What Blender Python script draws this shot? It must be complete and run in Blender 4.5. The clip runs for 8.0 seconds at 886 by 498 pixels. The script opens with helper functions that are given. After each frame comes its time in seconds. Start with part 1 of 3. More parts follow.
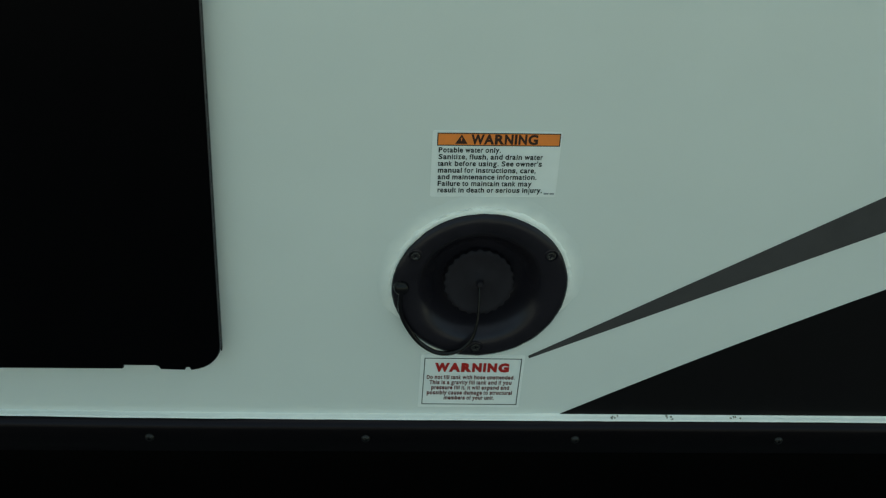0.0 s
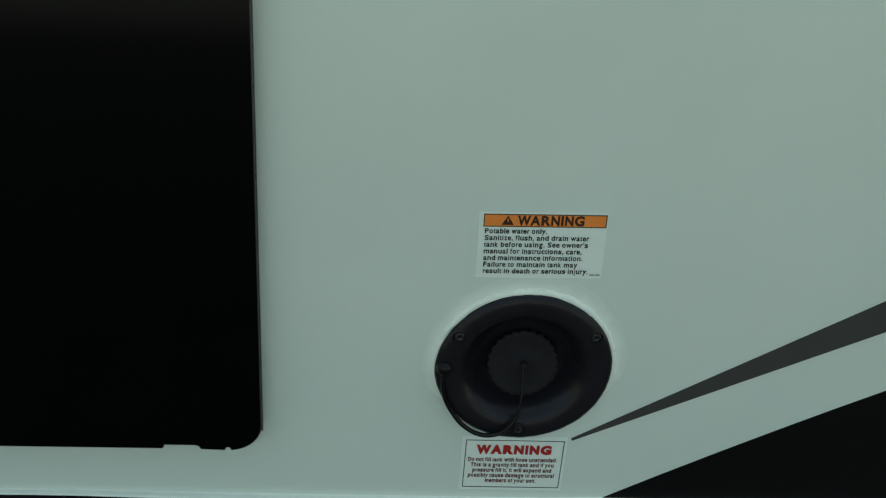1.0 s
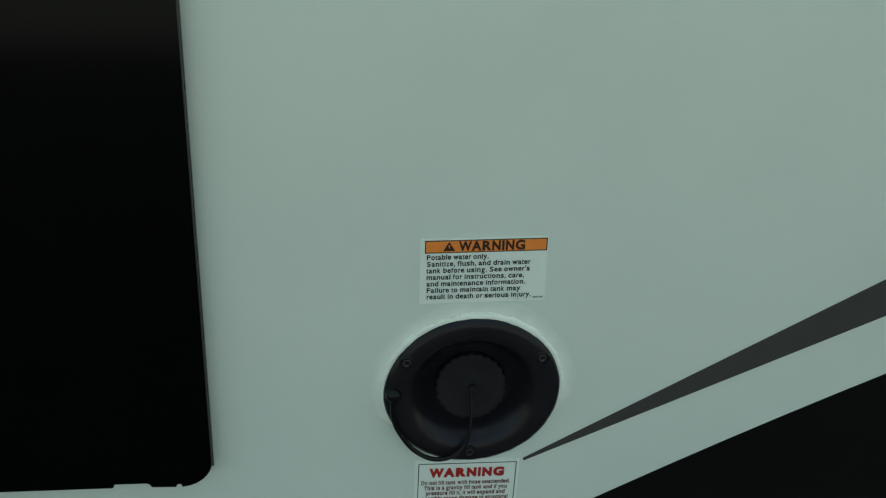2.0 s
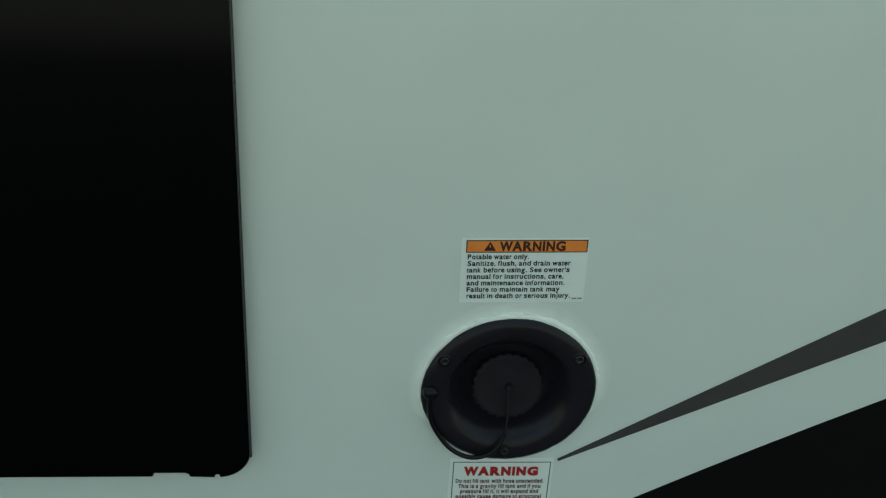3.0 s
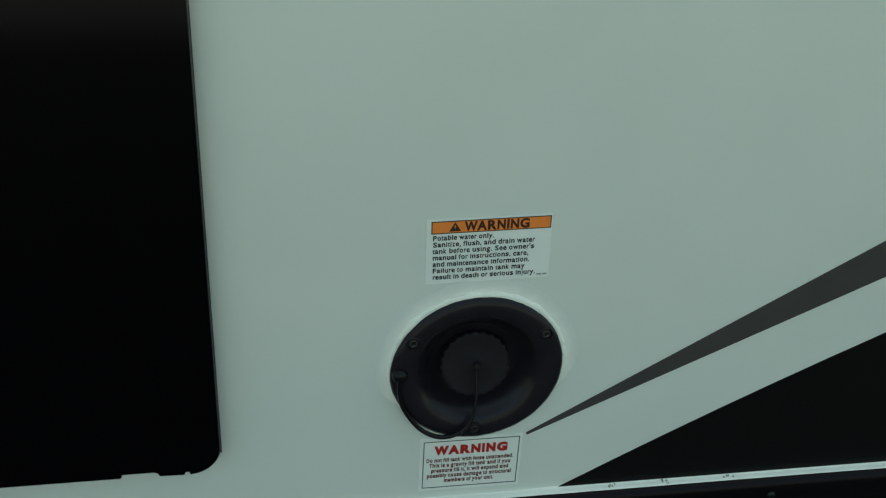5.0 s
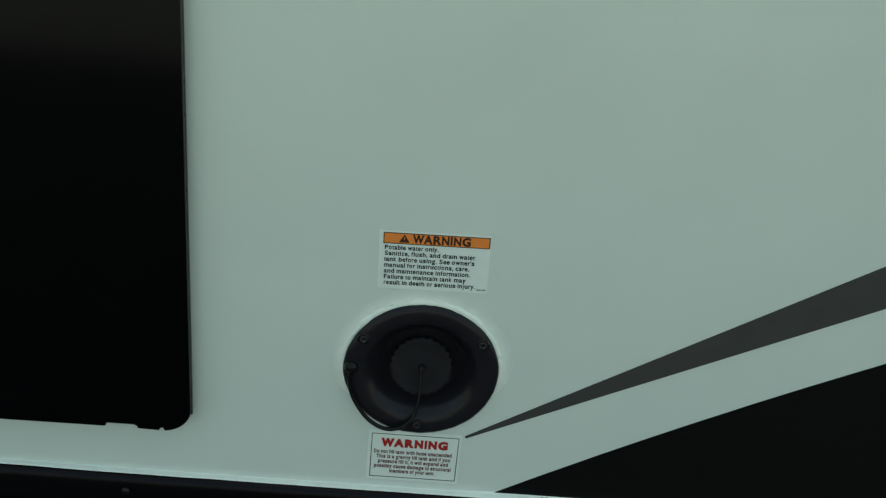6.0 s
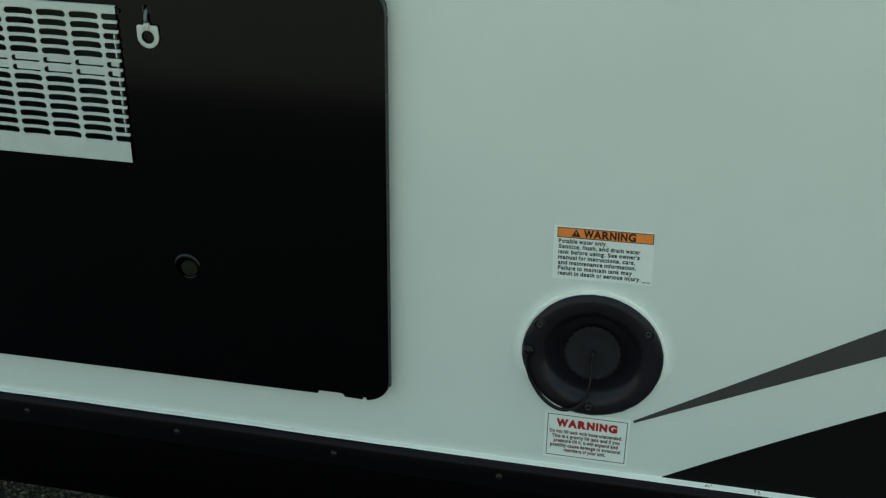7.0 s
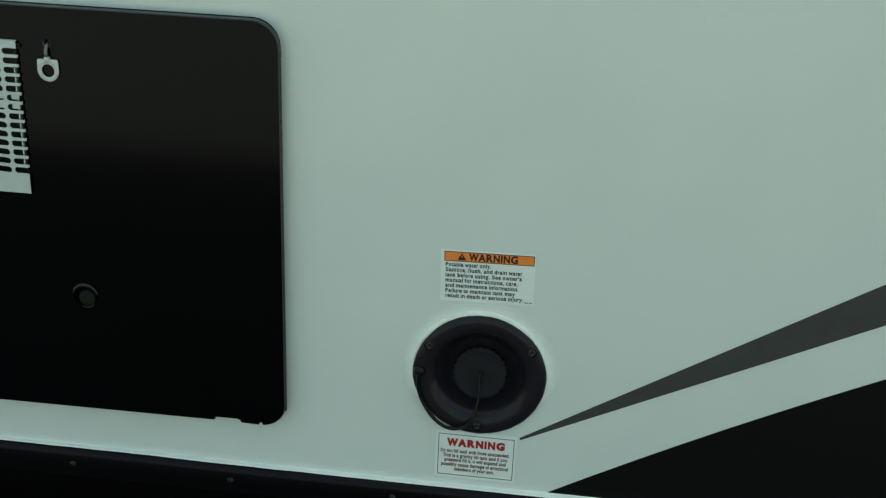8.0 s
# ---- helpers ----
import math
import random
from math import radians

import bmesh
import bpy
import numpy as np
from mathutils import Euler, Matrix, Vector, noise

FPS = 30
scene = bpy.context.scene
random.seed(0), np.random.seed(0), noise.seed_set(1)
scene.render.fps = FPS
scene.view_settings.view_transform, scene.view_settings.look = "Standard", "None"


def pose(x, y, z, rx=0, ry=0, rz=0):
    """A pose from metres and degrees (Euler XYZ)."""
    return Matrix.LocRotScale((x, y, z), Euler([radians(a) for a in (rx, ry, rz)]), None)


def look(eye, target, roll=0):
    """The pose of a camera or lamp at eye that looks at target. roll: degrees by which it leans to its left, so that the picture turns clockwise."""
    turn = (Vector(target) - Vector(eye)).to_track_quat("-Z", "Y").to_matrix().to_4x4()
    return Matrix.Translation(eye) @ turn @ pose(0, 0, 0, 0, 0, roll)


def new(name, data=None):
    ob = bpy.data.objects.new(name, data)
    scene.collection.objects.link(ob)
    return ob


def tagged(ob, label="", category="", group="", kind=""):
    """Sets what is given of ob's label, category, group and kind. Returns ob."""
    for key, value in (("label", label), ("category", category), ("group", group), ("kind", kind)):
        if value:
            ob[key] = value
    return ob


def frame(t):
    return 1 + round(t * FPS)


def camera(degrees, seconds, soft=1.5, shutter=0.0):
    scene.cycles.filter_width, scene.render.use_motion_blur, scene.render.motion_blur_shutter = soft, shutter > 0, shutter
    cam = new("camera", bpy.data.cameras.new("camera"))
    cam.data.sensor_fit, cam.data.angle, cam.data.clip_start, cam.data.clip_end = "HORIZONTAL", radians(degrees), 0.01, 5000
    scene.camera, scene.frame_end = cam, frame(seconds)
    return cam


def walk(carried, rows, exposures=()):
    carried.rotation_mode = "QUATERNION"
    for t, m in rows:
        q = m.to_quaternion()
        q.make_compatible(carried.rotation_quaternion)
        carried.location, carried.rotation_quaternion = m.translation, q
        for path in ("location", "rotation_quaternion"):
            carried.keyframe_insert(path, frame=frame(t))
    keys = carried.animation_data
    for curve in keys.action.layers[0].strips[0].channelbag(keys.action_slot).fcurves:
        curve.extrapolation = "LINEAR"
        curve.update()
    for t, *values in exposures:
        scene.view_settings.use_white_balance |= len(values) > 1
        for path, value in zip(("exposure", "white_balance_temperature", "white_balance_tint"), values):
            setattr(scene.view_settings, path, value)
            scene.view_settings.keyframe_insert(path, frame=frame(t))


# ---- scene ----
import functools

cam = camera(42.01, 8.0, soft=1.25)
DECK = 0.93  # height of the fill dish's upper screws over the gravel; heights below are given from there
# seconds, eye x, y, z, yaw, pitch, roll
ROWS = [
    (0.0, -0.1189, -0.8174, 0.5771, -5.84, -34.68, 4.42),
    (0.1, -0.1202, -0.8205, 0.5657, -6.24, -33.94, 4.29),
    (0.2, -0.1165, -0.8236, 0.5639, -6.04, -33.50, 3.38),
    (0.3, -0.1180, -0.8221, 0.5662, -6.06, -33.45, 3.27),
    (0.4, -0.1203, -0.8218, 0.5715, -5.83, -33.16, 3.06),
    (0.5, -0.1252, -0.8205, 0.5732, -5.94, -32.80, 3.43),
    (0.6, -0.1207, -0.8192, 0.5778, -5.36, -32.56, 3.17),
    (0.7, -0.1192, -0.8188, 0.5761, -5.29, -32.06, 3.33),
    (0.8, -0.1178, -0.8160, 0.5786, -4.92, -31.49, 2.43),
    (0.9, -0.1296, -0.8136, 0.5826, -4.44, -31.58, 2.89),
    (1.0, -0.1428, -0.8094, 0.5791, -4.56, -31.14, 4.07),
    (1.1, -0.1502, -0.8075, 0.5797, -4.94, -30.79, 4.18),
    (1.2, -0.1496, -0.7997, 0.5901, -5.44, -30.87, 4.35),
    (1.3, -0.1510, -0.7952, 0.5877, -6.23, -30.46, 3.96),
    (1.4, -0.1567, -0.7903, 0.5921, -6.59, -30.19, 2.86),
    (1.5, -0.1659, -0.7855, 0.6043, -8.53, -30.70, 4.05),
    (1.6, -0.1427, -0.7901, 0.5991, -7.61, -31.51, 2.46),
    (1.7, -0.1286, -0.7981, 0.5966, -7.04, -30.68, 2.53),
    (2.8, -0.1350, -0.8115, 0.5990, -7.22, -31.01, 3.80),
    (2.9, -0.1323, -0.8151, 0.5976, -5.93, -30.90, 3.04),
    (3.0, -0.1387, -0.8125, 0.5984, -5.12, -30.68, 3.38),
    (3.1, -0.1428, -0.8138, 0.6036, -4.56, -30.61, 3.44),
    (3.2, -0.1536, -0.8120, 0.6028, -4.44, -30.62, 3.42),
    (3.3, -0.1644, -0.8124, 0.6027, -4.64, -30.52, 3.94),
    (3.4, -0.1655, -0.8134, 0.6069, -4.64, -30.26, 4.34),
    (3.5, -0.1691, -0.8075, 0.6090, -5.26, -30.34, 4.26),
    (3.6, -0.1747, -0.8043, 0.6100, -6.01, -30.33, 4.49),
    (3.7, -0.1751, -0.8074, 0.6012, -6.24, -29.78, 4.60),
    (3.8, -0.1840, -0.8016, 0.5992, -7.56, -29.43, 5.16),
    (3.9, -0.1811, -0.7942, 0.6112, -8.36, -29.16, 5.32),
    (4.0, -0.1702, -0.7897, 0.6259, -8.20, -29.77, 4.88),
    (4.1, -0.1646, -0.7931, 0.6184, -8.36, -30.30, 5.03),
    (4.2, -0.1597, -0.7954, 0.6053, -8.53, -30.10, 3.95),
    (4.3, -0.1579, -0.7934, 0.6137, -8.29, -30.51, 3.08),
    (4.4, -0.1640, -0.7856, 0.6274, -8.78, -31.96, 3.59),
    (4.5, -0.1710, -0.7758, 0.6228, -9.48, -34.04, 3.70),
    (4.6, -0.1763, -0.7865, 0.6146, -9.69, -34.70, 3.42),
    (4.7, -0.1866, -0.7924, 0.5969, -10.71, -33.47, 3.24),
    (5.8, -0.0965, -0.8916, 0.6306, -8.14, -30.62, 3.89),
    (5.9, -0.0680, -0.9199, 0.6285, -5.68, -30.04, 5.07),
    (6.0, -0.0326, -0.9556, 0.6394, -2.55, -28.98, 5.66),
    (6.1, 0.0043, -0.9876, 0.6447, 0.64, -29.02, 4.82),
    (6.2, 0.0334, -1.0189, 0.6424, 3.22, -28.46, 4.06),
    (6.3, 0.0489, -1.0393, 0.6468, 5.30, -27.89, 3.21),
    (6.4, 0.0624, -1.0588, 0.6530, 6.75, -27.73, 2.40),
    (6.5, 0.0687, -1.0682, 0.6386, 7.89, -27.07, 1.70),
    (6.6, 0.0683, -1.0760, 0.6508, 8.94, -27.16, 1.63),
    (6.7, 0.0686, -1.0763, 0.6592, 9.53, -27.95, 1.29),
    (6.8, 0.0647, -1.0812, 0.6605, 10.31, -27.64, 0.50),
    (6.9, 0.0650, -1.0894, 0.6528, 11.34, -26.97, 0.33),
    (7.0, 0.0529, -1.1003, 0.6543, 11.48, -26.99, 0.72),
    (7.1, 0.0415, -1.1141, 0.6447, 10.84, -26.01, 1.24),
    (7.2, 0.0404, -1.1236, 0.6478, 10.12, -25.88, 1.46),
    (7.3, 0.0364, -1.1273, 0.6561, 9.20, -26.06, 2.18),
    (7.4, 0.0417, -1.1375, 0.6456, 8.91, -25.53, 2.47),
    (7.5, 0.0393, -1.1450, 0.6537, 8.37, -25.57, 2.71),
    (7.6, 0.0409, -1.1494, 0.6544, 7.63, -25.76, 3.12),
    (7.7, 0.0508, -1.1514, 0.6445, 7.12, -25.57, 2.99),
    (7.8, 0.0602, -1.1587, 0.6385, 6.90, -24.84, 2.49),
    (7.9, 0.0608, -1.1696, 0.6419, 6.14, -24.13, 2.86),
    (8.0, 0.0758, -1.1767, 0.6347, 6.05, -23.30, 2.40),
]


def carried_pose(x, y, z, yaw, pitch, roll):
    a, b = radians(yaw), radians(pitch)
    ahead = Vector((-math.sin(a) * math.cos(b), math.cos(a) * math.cos(b), math.sin(b)))
    eye = Vector((x, y, z + DECK))
    return look(eye, eye + ahead, roll)


walk(cam, [(t, carried_pose(*r)) for t, *r in ROWS], exposures=[(0.0, 2.41, 8350, -31), (5.8, 2.46, 8350, -31), (6.6, 2.55, 8350, -31), (8.0, 2.65, 8350, -31)])

# ---- light: the sun stands behind the trailer, so this side is in open shade ----
SUN_UP = radians(45)
world = bpy.data.worlds.new("sky")
scene.world = world
world.use_nodes = True
sky = world.node_tree.nodes.new("ShaderNodeTexSky")
sky.sky_type, sky.sun_disc, sky.sun_elevation, sky.sun_rotation = "NISHITA", False, SUN_UP, radians(2)
sky.air_density, sky.dust_density, sky.ozone_density = 0.6, 8.0, 1.0
backing = world.node_tree.nodes["Background"]
backing.inputs["Strength"].default_value = 0.09
world.node_tree.links.new(sky.outputs[0], backing.inputs["Color"])
sun_data = bpy.data.lights.new("sun", "SUN")
sun_data.energy, sun_data.angle, sun_data.color = 5.0, radians(1.5), (1.0, 0.975, 0.94)
sun = new("sun", sun_data)
sun.matrix_world = look(Vector((math.sin(radians(2)) * math.cos(SUN_UP), math.cos(radians(2)) * math.cos(SUN_UP), math.sin(SUN_UP))) * 12, (0, 0, 0))


# ---- materials ----
def material(name, color, rough=0.5, metal=0.0, spec=0.5, vary=0.12, scale=30.0, fine=600.0, bump=0.05, rough_vary=0.1, coat=0.0, second=None):
    """A surface with large stains and fine grain, in metres."""
    m = bpy.data.materials.new(name)
    m.use_nodes = True
    n, l = m.node_tree.nodes, m.node_tree.links
    b = n["Principled BSDF"]
    b.inputs["Metallic"].default_value = metal
    b.inputs["Specular IOR Level"].default_value = spec
    b.inputs["Coat Weight"].default_value = coat
    geo = n.new("ShaderNodeNewGeometry")
    big, small = n.new("ShaderNodeTexNoise"), n.new("ShaderNodeTexNoise")
    big.inputs["Scale"].default_value, big.inputs["Detail"].default_value = scale, 5.0
    small.inputs["Scale"].default_value, small.inputs["Detail"].default_value = fine, 2.0
    for tex in (big, small):
        l.new(geo.outputs["Position"], tex.inputs["Vector"])
    mix = n.new("ShaderNodeMix")
    mix.data_type = "RGBA"
    other = second or tuple(c * (1 - vary) for c in color)
    mix.inputs[6].default_value, mix.inputs[7].default_value = (*color, 1), (*other, 1)
    ramp = n.new("ShaderNodeMapRange")
    ramp.inputs["From Min"].default_value, ramp.inputs["From Max"].default_value = 0.38, 0.68
    l.new(big.outputs["Fac"], ramp.inputs["Value"])
    l.new(ramp.outputs["Result"], mix.inputs[0])
    grain = n.new("ShaderNodeMix")
    grain.data_type, grain.blend_type = "RGBA", "MULTIPLY"
    grain.inputs[0].default_value = vary
    l.new(mix.outputs[2], grain.inputs[6])
    l.new(small.outputs["Color"], grain.inputs[7])
    tone = n.new("ShaderNodeMix")
    tone.data_type = "RGBA"
    tone.inputs[0].default_value = min(1.0, vary * 2)
    l.new(mix.outputs[2], tone.inputs[6])
    l.new(grain.outputs[2], tone.inputs[7])
    l.new(tone.outputs[2], b.inputs["Base Color"])
    r = n.new("ShaderNodeMapRange")
    r.inputs["To Min"].default_value, r.inputs["To Max"].default_value = max(0.02, rough - rough_vary), min(1.0, rough + rough_vary)
    l.new(big.outputs["Fac"], r.inputs["Value"])
    l.new(r.outputs["Result"], b.inputs["Roughness"])
    if bump:
        bp = n.new("ShaderNodeBump")
        bp.inputs["Strength"].default_value, bp.inputs["Distance"].default_value = bump, 0.001
        l.new(small.outputs["Fac"], bp.inputs["Height"])
        l.new(bp.outputs["Normal"], b.inputs["Normal"])
    return m


GELCOAT = material("white_gelcoat", (0.735, 0.735, 0.715), 0.32, vary=0.03, scale=7, fine=900, bump=0.015, spec=0.35)
BLACK_VINYL = material("black_vinyl", (0.0064, 0.0053, 0.0062), 0.38, vary=0.2, scale=25, fine=1500, bump=0.02, spec=0.13)
GREY_VINYL = material("grey_vinyl", (0.068, 0.061, 0.063), 0.42, vary=0.12, scale=30, fine=1500, bump=0.02, spec=0.15)
DOOR_PAINT = material("black_door_paint", (0.0003, 0.0003, 0.0004), 0.085, vary=0.2, scale=14, fine=1800, bump=0.012, spec=0.16, rough_vary=0.02)
# Lighter than the panel: the front edge's highlight, put into its colour.
EDGE_HIGHLIGHT = material("black_edge_highlight", (0.048, 0.043, 0.050), 0.35, vary=0.3, scale=60, fine=900, bump=0.05, spec=0.5)
# Lightened black, with the light that side faces and lips catch in its colour.
LIT_BLACK = material("lit_side_black", (0.012, 0.012, 0.0135), 0.30, vary=0.3, scale=60, fine=900, bump=0.05, spec=0.4)
DOOR_PAINT.node_tree.nodes["Principled BSDF"].inputs["Specular Tint"].default_value = (0.86, 0.83, 1.0, 1)
TRIM_BLACK = material("black_extrusion", (0.0006, 0.0005, 0.0008), 0.36, vary=0.25, scale=20, fine=900, bump=0.03, spec=0.22, rough_vary=0.05)
TRIM_BLACK.node_tree.nodes["Principled BSDF"].inputs["Specular Tint"].default_value = (0.96, 0.82, 1.0, 1)
SKIRT_BLACK = material("black_skirt", (0.0006, 0.0005, 0.0006), 0.5, vary=0.3, scale=12, fine=700, bump=0.05, spec=0.03)
DISH_PLASTIC = material("black_moulded_plastic", (0.0150, 0.0126, 0.0166), 0.22, vary=0.2, scale=60, fine=1400, bump=0.08, spec=0.26)
DISH_PLASTIC.node_tree.nodes["Principled BSDF"].inputs["Specular Tint"].default_value = (0.92, 0.86, 1.0, 1)
CAP_PLASTIC = material("dark_grey_cap_plastic", (0.0195, 0.0160, 0.0202), 0.52, vary=0.2, scale=90, fine=1500, bump=0.2, spec=0.08)
CABLE_PLASTIC = material("black_tether_plastic", (0.0064, 0.0054, 0.0070), 0.24, vary=0.15, scale=80, fine=900, bump=0.03, spec=0.22)
SEALANT = material("white_sealant", (0.93, 0.91, 0.87), 0.30, vary=0.05, scale=60, fine=500, bump=0.25, spec=0.4)
GRIME = material("brown_grime", (0.40, 0.37, 0.31), 0.8, vary=0.3, scale=300, fine=1500, bump=0.1)
SCREW_STEEL = material("blackened_steel", (0.11, 0.105, 0.11), 0.28, metal=0.85, vary=0.4, scale=300, fine=1500, bump=0.15)
DARK_SCREW = material("black_oxide_screw", (0.035, 0.033, 0.035), 0.34, metal=0.6, vary=0.5, scale=300, fine=1500, bump=0.25)
DULL_STEEL = material("dull_steel", (0.20, 0.20, 0.205), 0.4, metal=0.6, vary=0.3, scale=200, fine=1500, bump=0.1)
ZINC = material("pale_zinc", (0.60, 0.60, 0.58), 0.42, metal=0.3, vary=0.1, scale=80, fine=900, bump=0.04)
GRILLE_WHITE = material("pale_metal_grille", (0.585, 0.60, 0.60), 0.42, metal=0.15, vary=0.07, scale=25, fine=1200, bump=0.03)
CAVITY = material("dark_burner_box", (0.12, 0.12, 0.115), 0.7, vary=0.3, scale=30, fine=500)
OLIVE = material("tarnished_brass_plug", (0.012, 0.011, 0.006), 0.7, metal=0.0, spec=0.2, vary=0.3, scale=150, fine=900, bump=0.1)
PAPER = material("white_label_vinyl", (0.85, 0.84, 0.825), 0.35, vary=0.03, scale=60, fine=1500, bump=0.02, spec=0.35)
ORANGE = material("orange_label_ink", (0.90, 0.255, 0.06), 0.4, vary=0.06, scale=120, fine=1800, bump=0.02, spec=0.3)
INK = material("black_label_ink", (0.02, 0.021, 0.022), 0.5, vary=0.1, scale=200, fine=1800, bump=0.0, spec=0.2)
HEADER_INK = material("dark_brown_header_ink", (0.055, 0.024, 0.018), 0.5, vary=0.1, scale=200, fine=1800, bump=0.0, spec=0.2)
RED_INK = material("red_label_ink", (0.42, 0.022, 0.022), 0.5, vary=0.1, scale=200, fine=1800, bump=0.0, spec=0.2)
BROWN_INK = material("dark_red_small_print", (0.14, 0.021, 0.020), 0.5, vary=0.1, scale=200, fine=1800, bump=0.0, spec=0.2)
FAINT_INK = material("grey_small_print", (0.30, 0.30, 0.31), 0.5, vary=0.1, scale=200, fine=1800, bump=0.0, spec=0.2)
GRAVEL = material("gravel_ground", (0.098, 0.099, 0.108), 0.9, vary=0.35, scale=9, fine=90, bump=0.9, second=(0.058, 0.059, 0.065))
STONE = material("gravel_stone", (0.34, 0.30, 0.25), 0.85, vary=0.4, scale=70, fine=300, bump=0.3, second=(0.12, 0.10, 0.085))
tone_of, dim = STONE.node_tree.nodes.new("ShaderNodeNewGeometry"), STONE.node_tree.nodes.new("ShaderNodeMath")
dim.operation = "POWER"
dim.inputs[1].default_value = 3.0
each = STONE.node_tree.nodes.new("ShaderNodeMix")
each.data_type = "RGBA"
each.inputs[6].default_value = (0.018, 0.016, 0.014, 1)
STONE.node_tree.links.new(STONE.node_tree.nodes["Principled BSDF"].inputs["Base Color"].links[0].from_socket, each.inputs[7])
STONE.node_tree.links.new(tone_of.outputs["Random Per Island"], dim.inputs[0])
STONE.node_tree.links.new(dim.outputs["Value"], each.inputs[0])
STONE.node_tree.links.new(each.outputs[2], STONE.node_tree.nodes["Principled BSDF"].inputs["Base Color"])


def thinning_film(name, thick, bare, cx, cz, near, far):
    """Sealant wiped ever thinner over the wall, away from a centre in x and z."""
    m = material(name, thick, 0.33, vary=0.05, scale=45, fine=500, bump=0.10, spec=0.35)
    n, l = m.node_tree.nodes, m.node_tree.links
    b = n["Principled BSDF"]
    thick_colour = b.inputs["Base Color"].links[0].from_socket
    geo, away, length = n.new("ShaderNodeNewGeometry"), n.new("ShaderNodeVectorMath"), n.new("ShaderNodeVectorMath")
    away.operation, length.operation = "SUBTRACT", "LENGTH"
    away.inputs[1].default_value = (cx, 0.0, cz)
    streaks = n.new("ShaderNodeTexNoise")
    streaks.inputs["Scale"].default_value, streaks.inputs["Detail"].default_value = 60.0, 4.0
    uneven = n.new("ShaderNodeMath")
    uneven.operation = "MULTIPLY_ADD"
    uneven.inputs[1].default_value = 0.010
    fade = n.new("ShaderNodeMapRange")
    fade.interpolation_type = "SMOOTHSTEP"
    fade.inputs["From Min"].default_value, fade.inputs["From Max"].default_value = near + 0.005, far + 0.005
    mix = n.new("ShaderNodeMix")
    mix.data_type = "RGBA"
    mix.inputs[7].default_value = (*bare, 1)
    l.new(geo.outputs["Position"], away.inputs[0])
    l.new(geo.outputs["Position"], streaks.inputs["Vector"])
    l.new(away.outputs["Vector"], length.inputs[0])
    l.new(streaks.outputs["Fac"], uneven.inputs[0])
    l.new(length.outputs["Value"], uneven.inputs[2])
    l.new(uneven.outputs["Value"], fade.inputs["Value"])
    l.new(fade.outputs["Result"], mix.inputs[0])
    l.new(thick_colour, mix.inputs[6])
    l.new(mix.outputs[2], b.inputs["Base Color"])
    return m


# ---- building helpers; heights in metres from the dish's upper screws ----
def thing(name, x, y, z, label, category, group="", kind=""):
    ob = new(name)
    ob.empty_display_size = 0.05
    ob.location = (x, y, z + DECK)
    return tagged(ob, label, category, group, kind)


def root_of(ob):
    while ob.parent:
        ob = ob.parent
    return ob


def finish(bm, mat, name, smooth=40):
    bmesh.ops.recalc_face_normals(bm, faces=bm.faces)
    me = bpy.data.meshes.new(name)
    bm.to_mesh(me)
    bm.free()
    me.materials.append(mat)
    if smooth:
        me.shade_smooth()
        me.set_sharp_from_angle(angle=radians(smooth))
    return me


def part(name, bm, mat, parent, label="", smooth=40):
    """Links a bmesh, laid out in the place's own metres, as one mesh under a thing or a part."""
    base = root_of(parent).location
    bmesh.ops.translate(bm, verts=bm.verts, vec=Vector((0, 0, DECK)) - base)
    ob = new(name, finish(bm, mat, name, smooth))
    ob.parent = parent
    return tagged(ob, label)


def single(name, bm, mat, label, category, group="", kind="", smooth=40):
    """One mesh as a top-level object."""
    bmesh.ops.translate(bm, verts=bm.verts, vec=(0, 0, DECK))
    return tagged(new(name, finish(bm, mat, name, smooth)), label, category, group, kind)


def box(x0, x1, y0, y1, z0, z1, bevel=0.0, segments=2):
    bm = bmesh.new()
    bmesh.ops.create_cube(bm, size=1.0)
    for v in bm.verts:
        v.co = ((x0 + x1) / 2 + v.co.x * (x1 - x0), (y0 + y1) / 2 + v.co.y * (y1 - y0), (z0 + z1) / 2 + v.co.z * (z1 - z0))
    if bevel:
        bmesh.ops.bevel(bm, geom=bm.edges[:], offset=bevel, segments=segments, affect="EDGES", profile=0.5)
    return bm


def plate(outer, holes, front, back, bevel=0.0):
    """An upright plate between two depths, from an outline and holes in x and z."""
    bm = bmesh.new()
    edges = []
    for loop in (outer, *holes):
        vs = [bm.verts.new((x, front, z)) for x, z in loop]
        edges += [bm.edges.new((vs[i], vs[(i + 1) % len(vs)])) for i in range(len(vs))]
    filled = bmesh.ops.triangle_fill(bm, use_beauty=True, use_dissolve=False, edges=edges, normal=(0, -1, 0))
    faces = [f for f in filled["geom"] if isinstance(f, bmesh.types.BMFace)]
    grown = bmesh.ops.extrude_face_region(bm, geom=faces)
    moved = [v for v in grown["geom"] if isinstance(v, bmesh.types.BMVert)]
    bmesh.ops.translate(bm, verts=moved, vec=(0, back - front, 0))
    if bevel:
        bmesh.ops.recalc_face_normals(bm, faces=bm.faces)
        sharp = [e for e in bm.edges if len(e.link_faces) == 2 and e.calc_face_angle(0) > 1.0 and all(abs(v.co.y - front) < 1e-6 for v in e.verts)]
        bmesh.ops.bevel(bm, geom=sharp, offset=bevel, segments=2, affect="EDGES", profile=0.5)
    return bm


